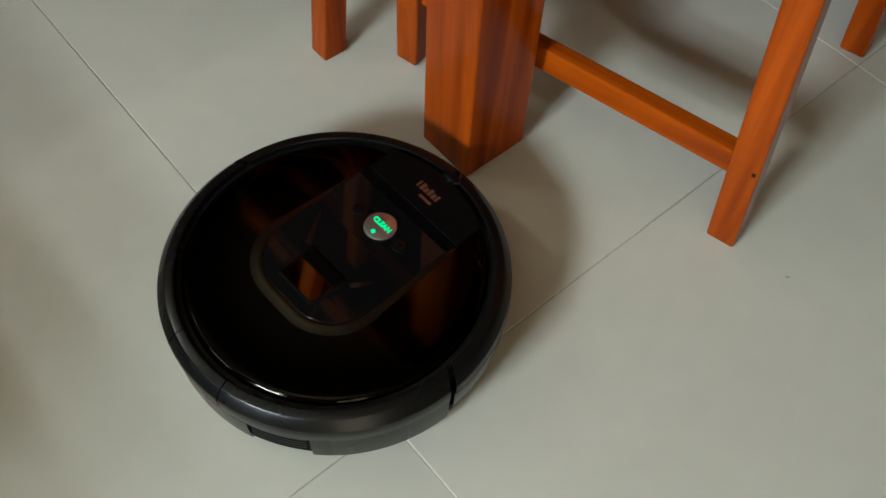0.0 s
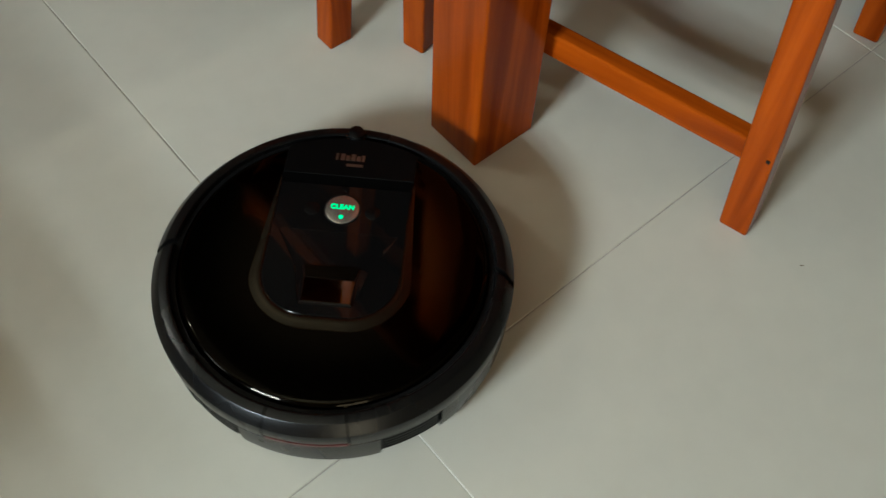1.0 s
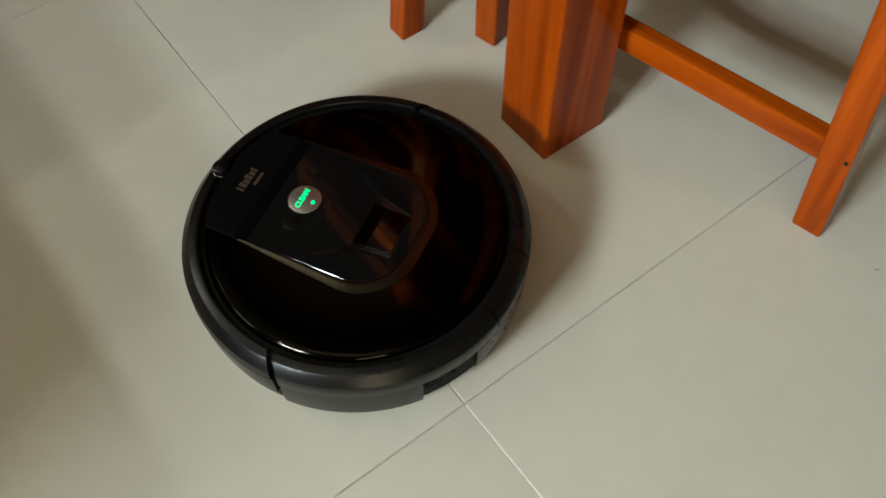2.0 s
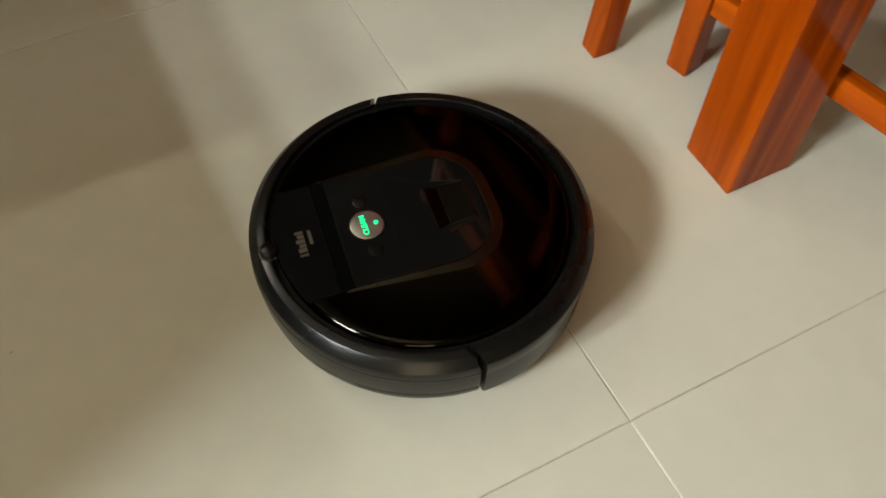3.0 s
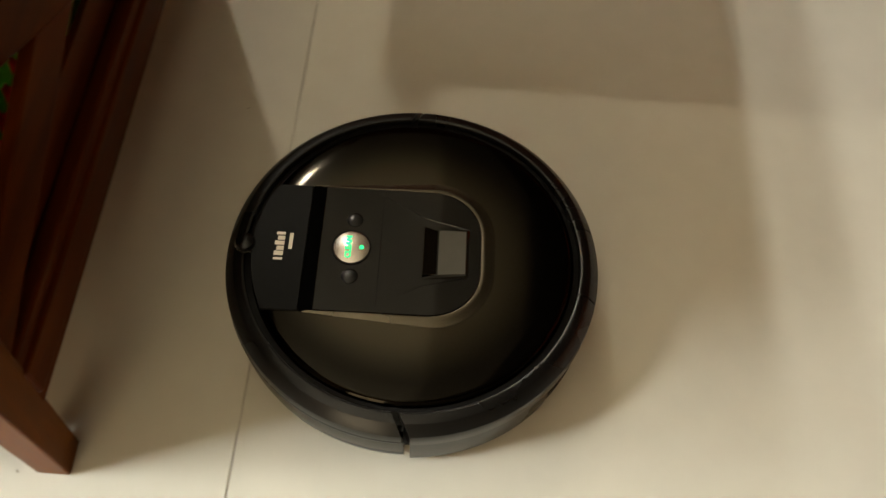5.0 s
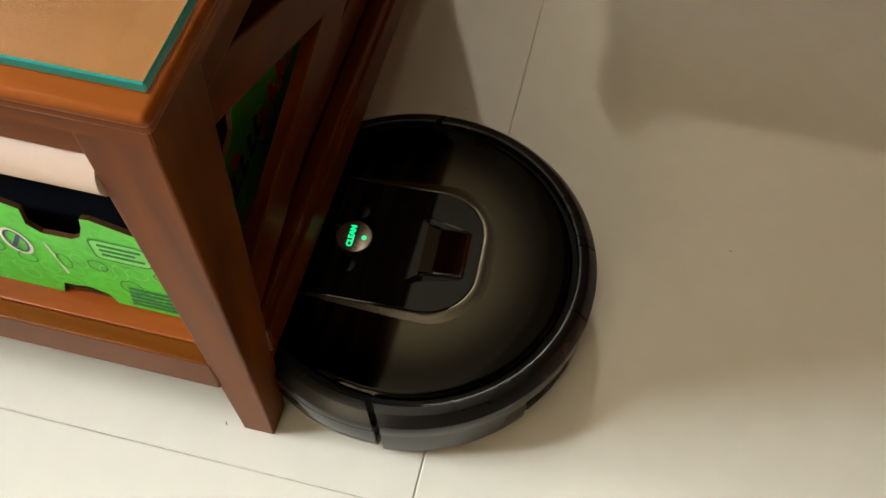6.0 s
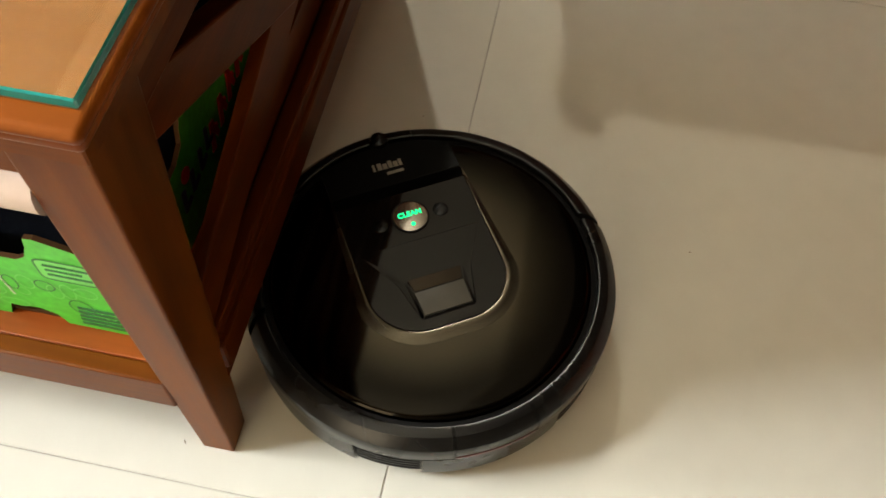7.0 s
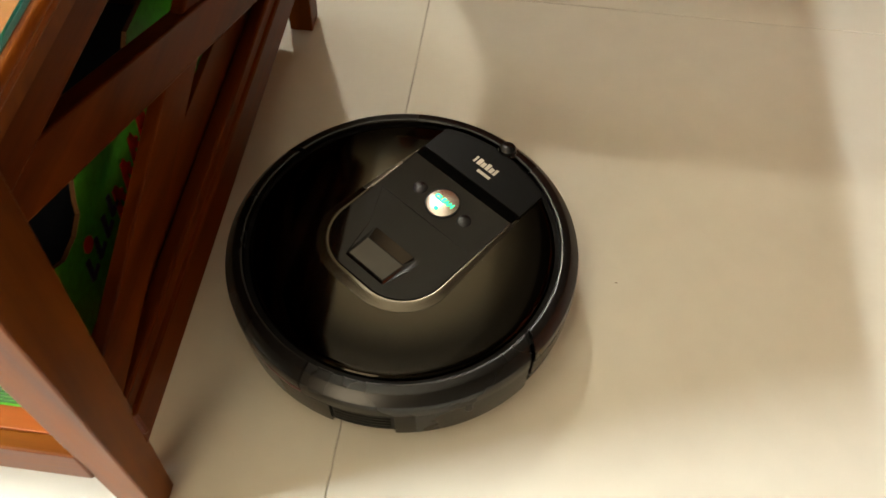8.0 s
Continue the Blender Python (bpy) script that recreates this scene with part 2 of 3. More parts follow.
def lathe(profile, a0=0.0, a1=360.0, n=120, slant=(0.0, 0.0)):
    """A closed profile of (radius, height) swept round the upright axis; slant turns the inner edge of each end."""
    bm = bmesh.new()
    full = abs(a1 - a0) >= 360
    k = n if full else n + 1
    rings = []
    for i in range(k):
        f = i / n
        lean = (slant[0] * (1 - f) ** 8 + slant[1] * f ** 8) / 0.02
        ring = []
        for r, z in profile:
            a = radians(a0 + (a1 - a0) * f + lean * (0.1765 - r))
            ring.append(bm.verts.new((r * math.cos(a), r * math.sin(a), z)))
        rings.append(ring)
    m = len(profile)
    for i in range(n):
        p, q = rings[i], rings[(i + 1) % k]
        for j in range(m):
            bm.faces.new((p[j], q[j], q[(j + 1) % m], p[(j + 1) % m]))
    if not full:
        bm.faces.new(rings[0])
        bm.faces.new(rings[-1][::-1])
    return bm


def disc(radius, z0, z1, cx=0.0, cy=0.0, n=40, bevel=0.0):
    bm = bmesh.new()
    prof = [(radius, z0), (radius, z1 - bevel)] + ([(radius - bevel * 0.3, z1 - bevel * 0.3), (radius - bevel, z1)] if bevel else [])
    rings = [[bm.verts.new((cx + r * math.cos(2 * math.pi * i / n), cy + r * math.sin(2 * math.pi * i / n), z)) for i in range(n)] for r, z in prof]
    for p, q in zip(rings, rings[1:]):
        for i in range(n):
            bm.faces.new((p[i], p[(i + 1) % n], q[(i + 1) % n], q[i]))
    bm.faces.new(rings[0][::-1])
    bm.faces.new(rings[-1])
    return bm


def slab(outline, z0, z1, bevel=0.0):
    """An outline in plan given thickness."""
    bm = bmesh.new()
    low, high = [bm.verts.new((x, y, z0)) for x, y in outline], [bm.verts.new((x, y, z1)) for x, y in outline]
    n = len(outline)
    bm.faces.new(low[::-1])
    top = bm.faces.new(high)
    for i in range(n):
        bm.faces.new((low[i], low[(i + 1) % n], high[(i + 1) % n], high[i]))
    if bevel:
        bmesh.ops.bevel(bm, geom=list(top.edges), offset=bevel, segments=2, affect="EDGES", profile=0.5)
    return bm


def merged(*parts):
    bm = bmesh.new()
    for p in parts:
        me = bpy.data.meshes.new("piece")
        p.to_mesh(me)
        p.free()
        bm.from_mesh(me)
        bpy.data.meshes.remove(me)
    return bm


def thing(name, m, label, category, group="", kind=""):
    ob = new(name)
    ob.empty_display_size = 0.05
    ob.matrix_world = m
    return tagged(ob, label, category, group, kind)


# ---- room shell ----
X0, X1, Y0, Y1, TOP = -2.5, 4.2, -2.65, 5.2, 2.8


def wall_with_openings(name, axis, at, back, span, holes, label):
    """An upright wall in the plane axis = at, its outer face at back, with openings (lo, hi, z0, z1)."""
    bits, edge = [], span[0]
    for lo, hi, z0, z1 in sorted(holes):
        bits += [(edge, lo, 0, TOP), (lo, hi, 0, z0), (lo, hi, z1, TOP)]
        edge = hi
    bits.append((edge, span[1], 0, TOP))
    s0, s1 = min(at, back), max(at, back)
    made = [block(s0, s1, p, q, z0, z1) if axis == "x" else block(p, q, s0, s1, z0, z1) for p, q, z0, z1 in bits]
    return tagged(part(name, merged(*made), PLASTER), label, "wall", kind="structure")


floor = tagged(part("floor", block(X0, X1, Y0, Y1, -0.12, -0.0012), GROUT), "satin beige porcelain floor tiles with thin grout joints", "floor", kind="structure")
wall_with_openings("wall_west", "x", X0, X0 - 0.14, (Y0 - 0.14, Y1 + 0.14), ((0.79, 1.61, 1.38, 1.92), (-0.76, 0.06, 1.38, 1.92)), "cream plastered wall with two high windows")
wall_with_openings("wall_south", "y", Y0, Y0 - 0.14, (X0, X1), ((-2.3, -1.1, 0.15, 2.15),), "cream plastered wall with a tall window")
tagged(part("wall_east", block(X1, X1 + 0.14, Y0 - 0.14, Y1 + 0.14, 0, TOP), PLASTER), "plain cream plastered wall", "wall", kind="structure")
tagged(part("wall_north", block(X0, X1, Y1, Y1 + 0.14, 0, TOP), PLASTER), "plain cream plastered wall", "wall", kind="structure")
# unseen soffit, added as a dimmer step in the robot's reflections
bm = merged(block(X0 - 0.14, -0.62, Y0 - 0.14, Y1 + 0.14, TOP, TOP + 0.12), block(-0.62, -0.14, Y0 - 0.14, Y1 + 0.14, TOP - 0.015, TOP + 0.12))
for f in bm.faces:
    f.material_index = 1 if f.calc_center_median().x > -0.61 else 0
tagged(part("ceiling", bm, [CEIL, SOFFIT]), "white painted ceiling with an added tan soffit for reflections", "ceiling", kind="structure")
# unseen dining ceiling, coloured dark so the robot's cover mirrors little light
tagged(part("ceiling_dining", block(-0.14, X1 + 0.14, Y0 - 0.14, Y1 + 0.14, TOP - 0.03, TOP + 0.12), DARK_CEIL), "unseen ceiling over the dining end, darkened for reflections", "ceiling", kind="structure")


def window_west(name, y):
    w = thing(name, pose(X0, y, 1.65), "white framed high window with level bars", "window", "high windows", kind="structure")
    for s in (-0.39, 0.0, 0.39):
        part("window_frame", block(-0.06, 0.0, s - 0.02, s + 0.02, -0.27, 0.27, 0.004), FRAME, w)
    for z in (-0.255, -0.085, 0.085, 0.255):
        part("window_bar", block(-0.05, -0.01, -0.41, 0.41, z - 0.042, z + 0.042, 0.004), FRAME, w)


def window_south():
    w = thing("window_3", pose(-1.7, Y0, 1.15), "white framed tall window with two sashes", "window", kind="structure")
    for x in (-0.575, 0.0, 0.575):
        part("window_frame", block(x - 0.025, x + 0.025, -0.06, 0.0, -1.0, 1.0, 0.004), FRAME, w)
    for z in (-0.98, 0.2, 0.98):
        part("window_bar", block(-0.6, 0.6, -0.05, -0.01, z - 0.025, z + 0.025, 0.004), FRAME, w)


window_west("window_1", 1.2)
window_west("window_2", -0.35)
window_south()


def ceiling_downlight():
    d = thing("downlight", pose(*LAMP, TOP), "small round white ceiling downlight, switched on", "ceiling lamp")
    smooth(part("trim_ring", lathe([(0.05, -0.03), (0.058, -0.034), (0.066, -0.03), (0.07, 0.0), (0.05, 0.0)], n=48), FRAME, d), 40)
    part("diffuser", disc(0.0495, -0.03, -0.002, n=40), glow("lit_lamp_disc", (1.0, 0.96, 0.88), 8.0), d)


ceiling_downlight()


# ---- dining table and chairs ----
def dining_table():
    x0, x1, y0, y1 = 0.2, 1.62, 0.125, 1.08
    t = thing("dining_table", pose(0, 0, 0), "orange-brown lacquered solid wood dining table with thick square legs", "table")
    part("tabletop", block(x0, x1, y0, y1, 0.715, 0.755, 0.006), BROWN_WOOD_X, t)
    for x in (0.257, 1.473):
        for y in (0.182, 0.942):
            part("leg", block(x, x + 0.092, y, y + 0.08, 0.0, 0.715, 0.0025), ORANGE_WOOD, t)
    part("apron", block(0.349, 1.473, 0.205, 0.23, 0.62, 0.715), BROWN_WOOD_X, t)
    part("apron", block(0.349, 1.473, 0.975, 1.0, 0.62, 0.715), BROWN_WOOD_X, t)
    part("apron", block(0.29, 0.315, 0.262, 0.942, 0.62, 0.715), BROWN_WOOD_Y, t)
    part("apron", block(1.51, 1.535, 0.262, 0.942, 0.62, 0.715), BROWN_WOOD_Y, t)


def dining_chair():
    """Faces +y; the origin lies on the floor between the legs."""
    c = thing("dining_chair", pose(0, 0, 0), "orange-brown lacquered wooden dining chair tucked under the table", "chair", "chairs round the table")
    w, d = 0.19, 0.226
    part("seat", block(-0.215, 0.215, -0.21, 0.25, 0.425, 0.45, 0.008, 3), ORANGE_WOOD_Y, c)
    for s in (-1, 1):
        part("front_leg", post((s * w, d, 0), (s * w, d - 0.005, 0.425), 0.032, 0.032, 0.036, 0.036), ORANGE_WOOD, c)
        part("back_leg", post((s * w, -d, 0), (s * w, -d + 0.038, 0.43), 0.031, 0.034, 0.031, 0.034), ORANGE_WOOD, c)
        part("back_post", post((s * w, -d + 0.038, 0.43), (s * w, -d - 0.03, 0.92), 0.031, 0.034, 0.028, 0.026), ORANGE_WOOD, c)
        part("side_stretcher", beam((s * w, -d + 0.015, 0.118), (s * w, d - 0.018, 0.118), 0.022, 0.032), ORANGE_WOOD_Y, c)
        part("apron", beam((s * w, -d + 0.05, 0.39), (s * w, d - 0.02, 0.39), 0.02, 0.05), ORANGE_WOOD_Y, c)
        part("dowel", hexa([(s * (w + 0.0165), -d - 0.003 + a, 0.122 + b) for a, b in ((0, 0), (0.004, 0), (0.004, 0.004), (0, 0.004))], [(s * (w + 0.0175), -d - 0.003 + a, 0.122 + b) for a, b in ((0, 0), (0.004, 0), (0.004, 0.004), (0, 0.004))]), BLACK_DEEP, c, "dark dowel end")
    part("front_rail", block(-w + 0.017, w - 0.017, d - 0.015, d + 0.005, 0.365, 0.425, 0.002), ORANGE_WOOD_X, c)
    part("top_rail", block(-w + 0.015, w - 0.015, -d - 0.035, -d - 0.015, 0.84, 0.92, 0.004), ORANGE_WOOD_X, c)
    return c


dining_table()
chair = dining_chair()
turn = math.degrees(math.atan2(0.226, 0.974))
chair.matrix_world = pose(0.572, 0.2, 0, 0, 0, turn)
copy_thing(chair, pose(0.481, 0.642, 0, 0, 0, -90))


# ---- coffee table ----
def coffee_table():
    x0, x1, y0, y1 = -1.945, -0.893, 0.004, 0.748
    t = thing("coffee_table", pose(0, 0, 0), "dark brown wooden coffee table with glass top and crossed braces", "coffee table")
    smooth(part("tabletop", merged(block(x0, x1, y0, y1, 0.5015, 0.511, 0.0045, 3), block(x0 + 0.003, x1 - 0.003, y0 + 0.003, y1 - 0.003, 0.4925, 0.5035, 0.004, 3)), EDGE_WOOD, t, "moulded red-brown table edge"), 50)
    part("top_frame", block(x0 + 0.008, x1 - 0.008, y0 + 0.008, y1 - 0.008, 0.4765, 0.4935, 0.0012, 1), LIT_WOOD_X, t)
    part("inlay_panel", block(x0 + 0.006, x1 - 0.006, y0 + 0.0145, y1 - 0.0145, 0.5105, 0.5125), TOP_WOOD, t, "honey coloured wooden panel under the glass")
    g = block(x0 + 0.005, x1 - 0.004, y0 + 0.013, y1 - 0.013, 0.513, 0.5195, 0.001, 1)
    for f in g.faces:
        f.material_index = 0 if abs(f.normal.z) > 0.9 else 1
    glass = part("glass_top", g, [CLEAR, TEAL], t, "clear glass sheet with a teal green edge")
    glass.visible_shadow = False

    def leg(sx, sy):
        fx, fy = (-0.925, -1.913)[sx], (0.037, 0.715)[sy]
        ox, oy = (1, -1)[sx], (1, -1)[sy]
        low = [(fx - ox * 0.03, fy, 0), (fx, fy, 0), (fx, fy + oy * 0.032, 0), (fx - ox * 0.03, fy + oy * 0.032, 0)]
        tx, ty = fx + ox * 0.018, fy - oy * 0.019
        high = [(tx - ox * 0.045, ty, 0.4765), (tx, ty, 0.4765), (tx, ty + oy * 0.062, 0.4765), (tx - ox * 0.045, ty + oy * 0.062, 0.4765)]
        part("leg", hexa(low, high, 0.0015), LIT_WOOD, t)
    for sx in (0, 1):
        for sy in (0, 1):
            leg(sx, sy)
    part("front_apron", block(-1.884, -0.95, 0.024, 0.044, 0.44, 0.4765, 0.002), LIT_WOOD_X, t)
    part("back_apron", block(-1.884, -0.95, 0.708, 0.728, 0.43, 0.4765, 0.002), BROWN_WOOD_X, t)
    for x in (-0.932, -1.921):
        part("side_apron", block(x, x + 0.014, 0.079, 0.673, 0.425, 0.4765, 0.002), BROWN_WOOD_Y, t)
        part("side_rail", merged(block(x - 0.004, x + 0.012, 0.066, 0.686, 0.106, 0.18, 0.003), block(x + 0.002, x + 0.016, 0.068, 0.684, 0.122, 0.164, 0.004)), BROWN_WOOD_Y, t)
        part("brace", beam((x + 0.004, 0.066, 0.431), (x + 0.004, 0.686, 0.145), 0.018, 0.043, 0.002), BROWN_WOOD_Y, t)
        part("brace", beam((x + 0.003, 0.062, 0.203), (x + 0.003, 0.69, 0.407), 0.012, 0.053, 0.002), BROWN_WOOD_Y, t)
    part("shelf", block(-1.915, -0.9275, 0.046, 0.7, 0.145, 0.161, 0.001), SHELF_WOOD, t, "glossy orange brown lower shelf")
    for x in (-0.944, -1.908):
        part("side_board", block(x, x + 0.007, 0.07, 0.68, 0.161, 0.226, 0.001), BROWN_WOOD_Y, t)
    for y in (0.03, 0.7):
        part("shelf_rail", block(-1.885, -0.952, y, y + 0.016, 0.112, 0.16, 0.002), LIT_WOOD_X, t)
    bm = bmesh.new()
    bmesh.ops.create_cone(bm, cap_ends=True, segments=32, radius1=0.02, radius2=0.02, depth=0.926, matrix=pose(-1.416, 0.037, 0.4195, 0, 90, 0))
    smooth(part("drawer_front", bm, PALE, t, "pale pink rounded drawer front"))
    part("drawer_box", block(-1.876, -0.958, 0.058, 0.6, 0.402, 0.438), BROWN_WOOD_X, t)
    part("back_panel", block(-1.89, -0.95, 0.69, 0.698, 0.161, 0.43), BROWN_WOOD_X, t)


coffee_table()


def fruit_carton():
    """An open printed carton; its front wall has a cut-out grip."""
    x0, x1, y0, y1, z0, z1, th = -1.7, -0.972, 0.064, 0.66, 0.1615, 0.295, 0.0042
    c = thing("fruit_carton", pose(0, 0, 0), "open printed green cardboard carton on the lower shelf", "carton")

    def panel(name, outline, at, axis, mat):
        bm = bmesh.new()
        put = (lambda u, v, k: (u, at + k * th, v)) if axis == "y" else (lambda u, v, k: (at - k * th, u, v))
        f0, f1 = [bm.verts.new(put(u, v, 0)) for u, v in outline], [bm.verts.new(put(u, v, 1)) for u, v in outline]
        a = bm.faces.new(f0)
        b = bm.faces.new(f1[::-1])
        a.material_index, b.material_index = 0, 1
        n = len(outline)
        for i in range(n):
            bm.faces.new((f0[i], f0[(i + 1) % n], f1[(i + 1) % n], f1[i])).material_index = 1
        return part(name, bm, [mat, CARD], c)
    front = [(x0, z0), (-1.17, z0), (-1.092, z0), (-1.086, z0 + 0.018), (-1.062, z0 + 0.02), (-1.048, z0 + 0.014), (-1.043, z0 + 0.001), (x1, z0), (x1, z1 - 0.012), (-0.995, z1 - 0.012), (-1.026, z1 - 0.002), (-1.033, z1 - 0.003), (-1.036, z1 - 0.016), (-1.042, z1 - 0.03), (-1.05, z1 - 0.036), (-1.075, z1 - 0.037), (-1.084, z1 - 0.028), (-1.081, z1 - 0.008), (-1.095, z1 - 0.003), (x0, z1)]
    panel("front_wall", front, y0, "y", GREEN_CARD)
    side = [(y0 + th, z0), (y1, z0), (y1, z1 + 0.01), (0.34, z1 + 0.012), (0.32, z1 - 0.006), (0.24, z1 - 0.012), (0.232, z1 - 0.018), (0.225, z1 - 0.012), (0.2, z1 - 0.008), (0.192, z1 - 0.022), (0.188, z1 - 0.036), (0.172, z1 - 0.044), (0.15, z1 - 0.044), (0.13, z1 - 0.03), (0.12, z1 - 0.012), (y0 + th, z1 - 0.012)]
    panel("side_wall", side, x1, "x", GREEN_CARD)
    part("side_wall", block(x0, x0 + th, y0 + th, y1, z0, z1), CARD, c)
    part("back_wall", block(x0 + th, x1 - th, y1 - th, y1, z0, z1), CARD, c)
    part("bottom", block(x0 + th, x1 - th, y0 + th, y1 - th, z0, z0 + th), CARD, c)
    # printing: an outlined panel, small lines, a ringed badge, leafy scrolls, letters
    def front_ring(name, x, z, rx, rz, width, mat, square=2.0, n=32):
        bm = bmesh.new()
        bend = lambda v: math.copysign(abs(v) ** (2 / square), v)
        turns = [2 * math.pi * i / n for i in range(n)]
        a, b = [[bm.verts.new((x + (rx - k) * bend(math.cos(t)), y0 - 0.0006, z0 + z + (rz - k) * bend(math.sin(t)))) for t in turns] for k in (0, width)]
        for i in range(n):
            bm.faces.new((a[i], a[(i + 1) % n], b[(i + 1) % n], b[i]))
        part(name, bm, mat, c)
    part("print_panel", block(-1.036, -0.992, y0 - 0.0004, y0, z0 + 0.078, z0 + 0.104), GREEN_PALE, c)
    front_ring("print_outline", -1.014, 0.091, 0.0235, 0.0148, 0.0016, GREEN_DARK, 6.0)
    for w, z in ((0.034, 0.098), (0.028, 0.0915), (0.034, 0.085)):
        part("print_bar", block(-1.03, -1.03 + w, y0 - 0.0012, y0 - 0.0005, z0 + z - 0.001, z0 + z + 0.001), GREEN_DARK, c)
    for i in range(5):
        part("print_bar", block(-1.028 + 0.001 * i, -0.985 - 0.003 * (i % 2), y0 - 0.001, y0, z0 + 0.008 + i * 0.0065, z0 + 0.011 + i * 0.0065), GREEN_DARK, c)
    front_ring("print_badge", -1.104, 0.075, 0.0125, 0.0185, 0.0028, WHITE_PRINT)
    front_ring("print_badge", -1.104, 0.075, 0.0097, 0.0155, 0.002, BLUE_PRINT)
    part("print_bar", hexa([(-1.111, y0 - 0.001, z0 + 0.066), (-1.107, y0 - 0.001, z0 + 0.066), (-1.107, y0, z0 + 0.066), (-1.111, y0, z0 + 0.066)], [(-1.101, y0 - 0.001, z0 + 0.084), (-1.097, y0 - 0.001, z0 + 0.084), (-1.097, y0, z0 + 0.084), (-1.101, y0, z0 + 0.084)]), BLUE_PRINT, c)
    front_ring("print_badge", -1.165, 0.07, 0.019, 0.022, 0.003, WHITE_PRINT)
    part("print_bar", block(-1.176, -1.154, y0 - 0.001, y0, z0 + 0.064, z0 + 0.075), BLUE_PRINT, c)
    part("fold_line", hexa([(-1.0755, y0 - 0.0005, z0 + 0.038), (-1.0735, y0 - 0.0005, z0 + 0.038), (-1.0735, y0, z0 + 0.038), (-1.0755, y0, z0 + 0.038)], [(-1.079, y0 - 0.0005, z0 + 0.082), (-1.0775, y0 - 0.0005, z0 + 0.082), (-1.0775, y0, z0 + 0.082), (-1.079, y0, z0 + 0.082)]), WHITE_PRINT, c)
    rnd = random.Random(5)
    for i in range(26):
        front_ring("print_scroll", -1.21 + 0.0092 * i + rnd.uniform(-0.004, 0.004), rnd.uniform(0.022, 0.066), rnd.uniform(0.006, 0.013), rnd.uniform(0.006, 0.012), 0.0012, GREEN_PALE if i % 3 else GREEN_DARK, n=20)

    def side_stroke(mat, ya, za, yb, zb, w):
        """One brush stroke of a letter on the side wall."""
        a, b = Vector((0, ya, z0 + za)), Vector((0, yb, z0 + zb))
        n = Vector((1, 0, 0)).cross((b - a).normalized()) * w / 2
        e = Vector((0.001, 0, 0))
        o = Vector((x1, 0, 0))
        part("print_stroke", hexa([o + a - n, o + a + n, o + b + n, o + b - n], [o + a - n + e, o + a + n + e, o + b + n + e, o + b - n + e]), mat, c)
    for y, z in ((0.232, 0.036), (0.256, 0.042), (0.28, 0.048), (0.304, 0.053)):
        side_stroke(RED_PRINT, y, z, y + 0.006, z + 0.03, 0.008)
        side_stroke(RED_PRINT, y + 0.006, z + 0.03, y + 0.014, z + 0.006, 0.006)
        side_stroke(RED_PRINT, y + 0.001, z + 0.013, y + 0.016, z + 0.018, 0.005)
    for y, z in ((0.165, 0.038), (0.185, 0.041), (0.205, 0.044), (0.222, 0.05)):
        side_stroke(BLUE_PRINT, y, z, y + 0.004, z + 0.022, 0.006)
        side_stroke(BLUE_PRINT, y, z + 0.001, y + 0.013, z + 0.004, 0.005)
    bm = bmesh.new()
    bmesh.ops.create_cone(bm, cap_ends=True, segments=18, radius1=0.0075, radius2=0.0075, depth=0.001, matrix=pose(x1 + 0.0005, 0.179, z0 + 0.069, 0, 90, 0))
    part("print_dot", bm, RED_PRINT, c)


fruit_carton()


def folded_cloth():
    # navy cloth, enlarged and near-black to give the carton's shaded inside
    bm = merged(block(-1.5, -0.985, 0.078, 0.46, 0.167, 0.236, 0.018, 3), block(-1.41, -1.13, 0.13, 0.43, 0.236, 0.33, 0.03, 3))
    tagged(smooth(part("folded_cloth", bm, NAVY_SHADE)), "folded navy cloth filling the carton, near-black for its shaded inside", "cloth")


folded_cloth()


# ---- sideboard beyond the coffee table ----
def sideboard():
    s = thing("sideboard", pose(-0.4, 1.19, 0), "low brown wooden sideboard on short legs", "sideboard")
    part("body", block(-0.43, 0.43, -0.24, 0.24, 0.1, 0.58, 0.004), BROWN_WOOD_X, s)
    part("top", block(-0.46, 0.46, -0.255, 0.26, 0.58, 0.61, 0.006), BROWN_WOOD_X, s)
    for x in (-0.41, 0.41):
        for y in (-0.22, 0.22):
            part("leg", block(x - 0.02, x + 0.02, y - 0.02, y + 0.02, 0, 0.1, 0.003), BROWN_WOOD, s)
    for x in (-0.41, 0.005):
        d = part("door", block(x, x + 0.405, -0.252, -0.24, 0.12, 0.56, 0.003), BROWN_WOOD, s)
        part("handle", block(x + 0.18, x + 0.225, -0.266, -0.252, 0.33, 0.345, 0.003), SILVER, d)
    # a rounded knob stands up at the front corner of the top
    knob = lathe([(0.001, 0.61), (0.021, 0.61), (0.022, 0.655), (0.019, 0.672), (0.011, 0.682), (0.001, 0.685)], n=28)
    bmesh.ops.translate(knob, verts=knob.verts[:], vec=(-0.452, -0.225, 0))
    smooth(part("corner_knob", knob, BROWN_WOOD, s, "rounded wooden corner knob"), 40)


sideboard()


# ---- robot vacuum ----
def panel_outline(w, xe, rad, front, n=14):
    pts = [(front, w)]
    for i in range(n + 1):
        a = math.pi / 2 + math.pi / 2 * i / n
        pts.append((xe + rad + rad * math.cos(a), w - rad + rad * math.sin(a)))
    return pts + [(x, -y) for x, y in reversed(pts)]


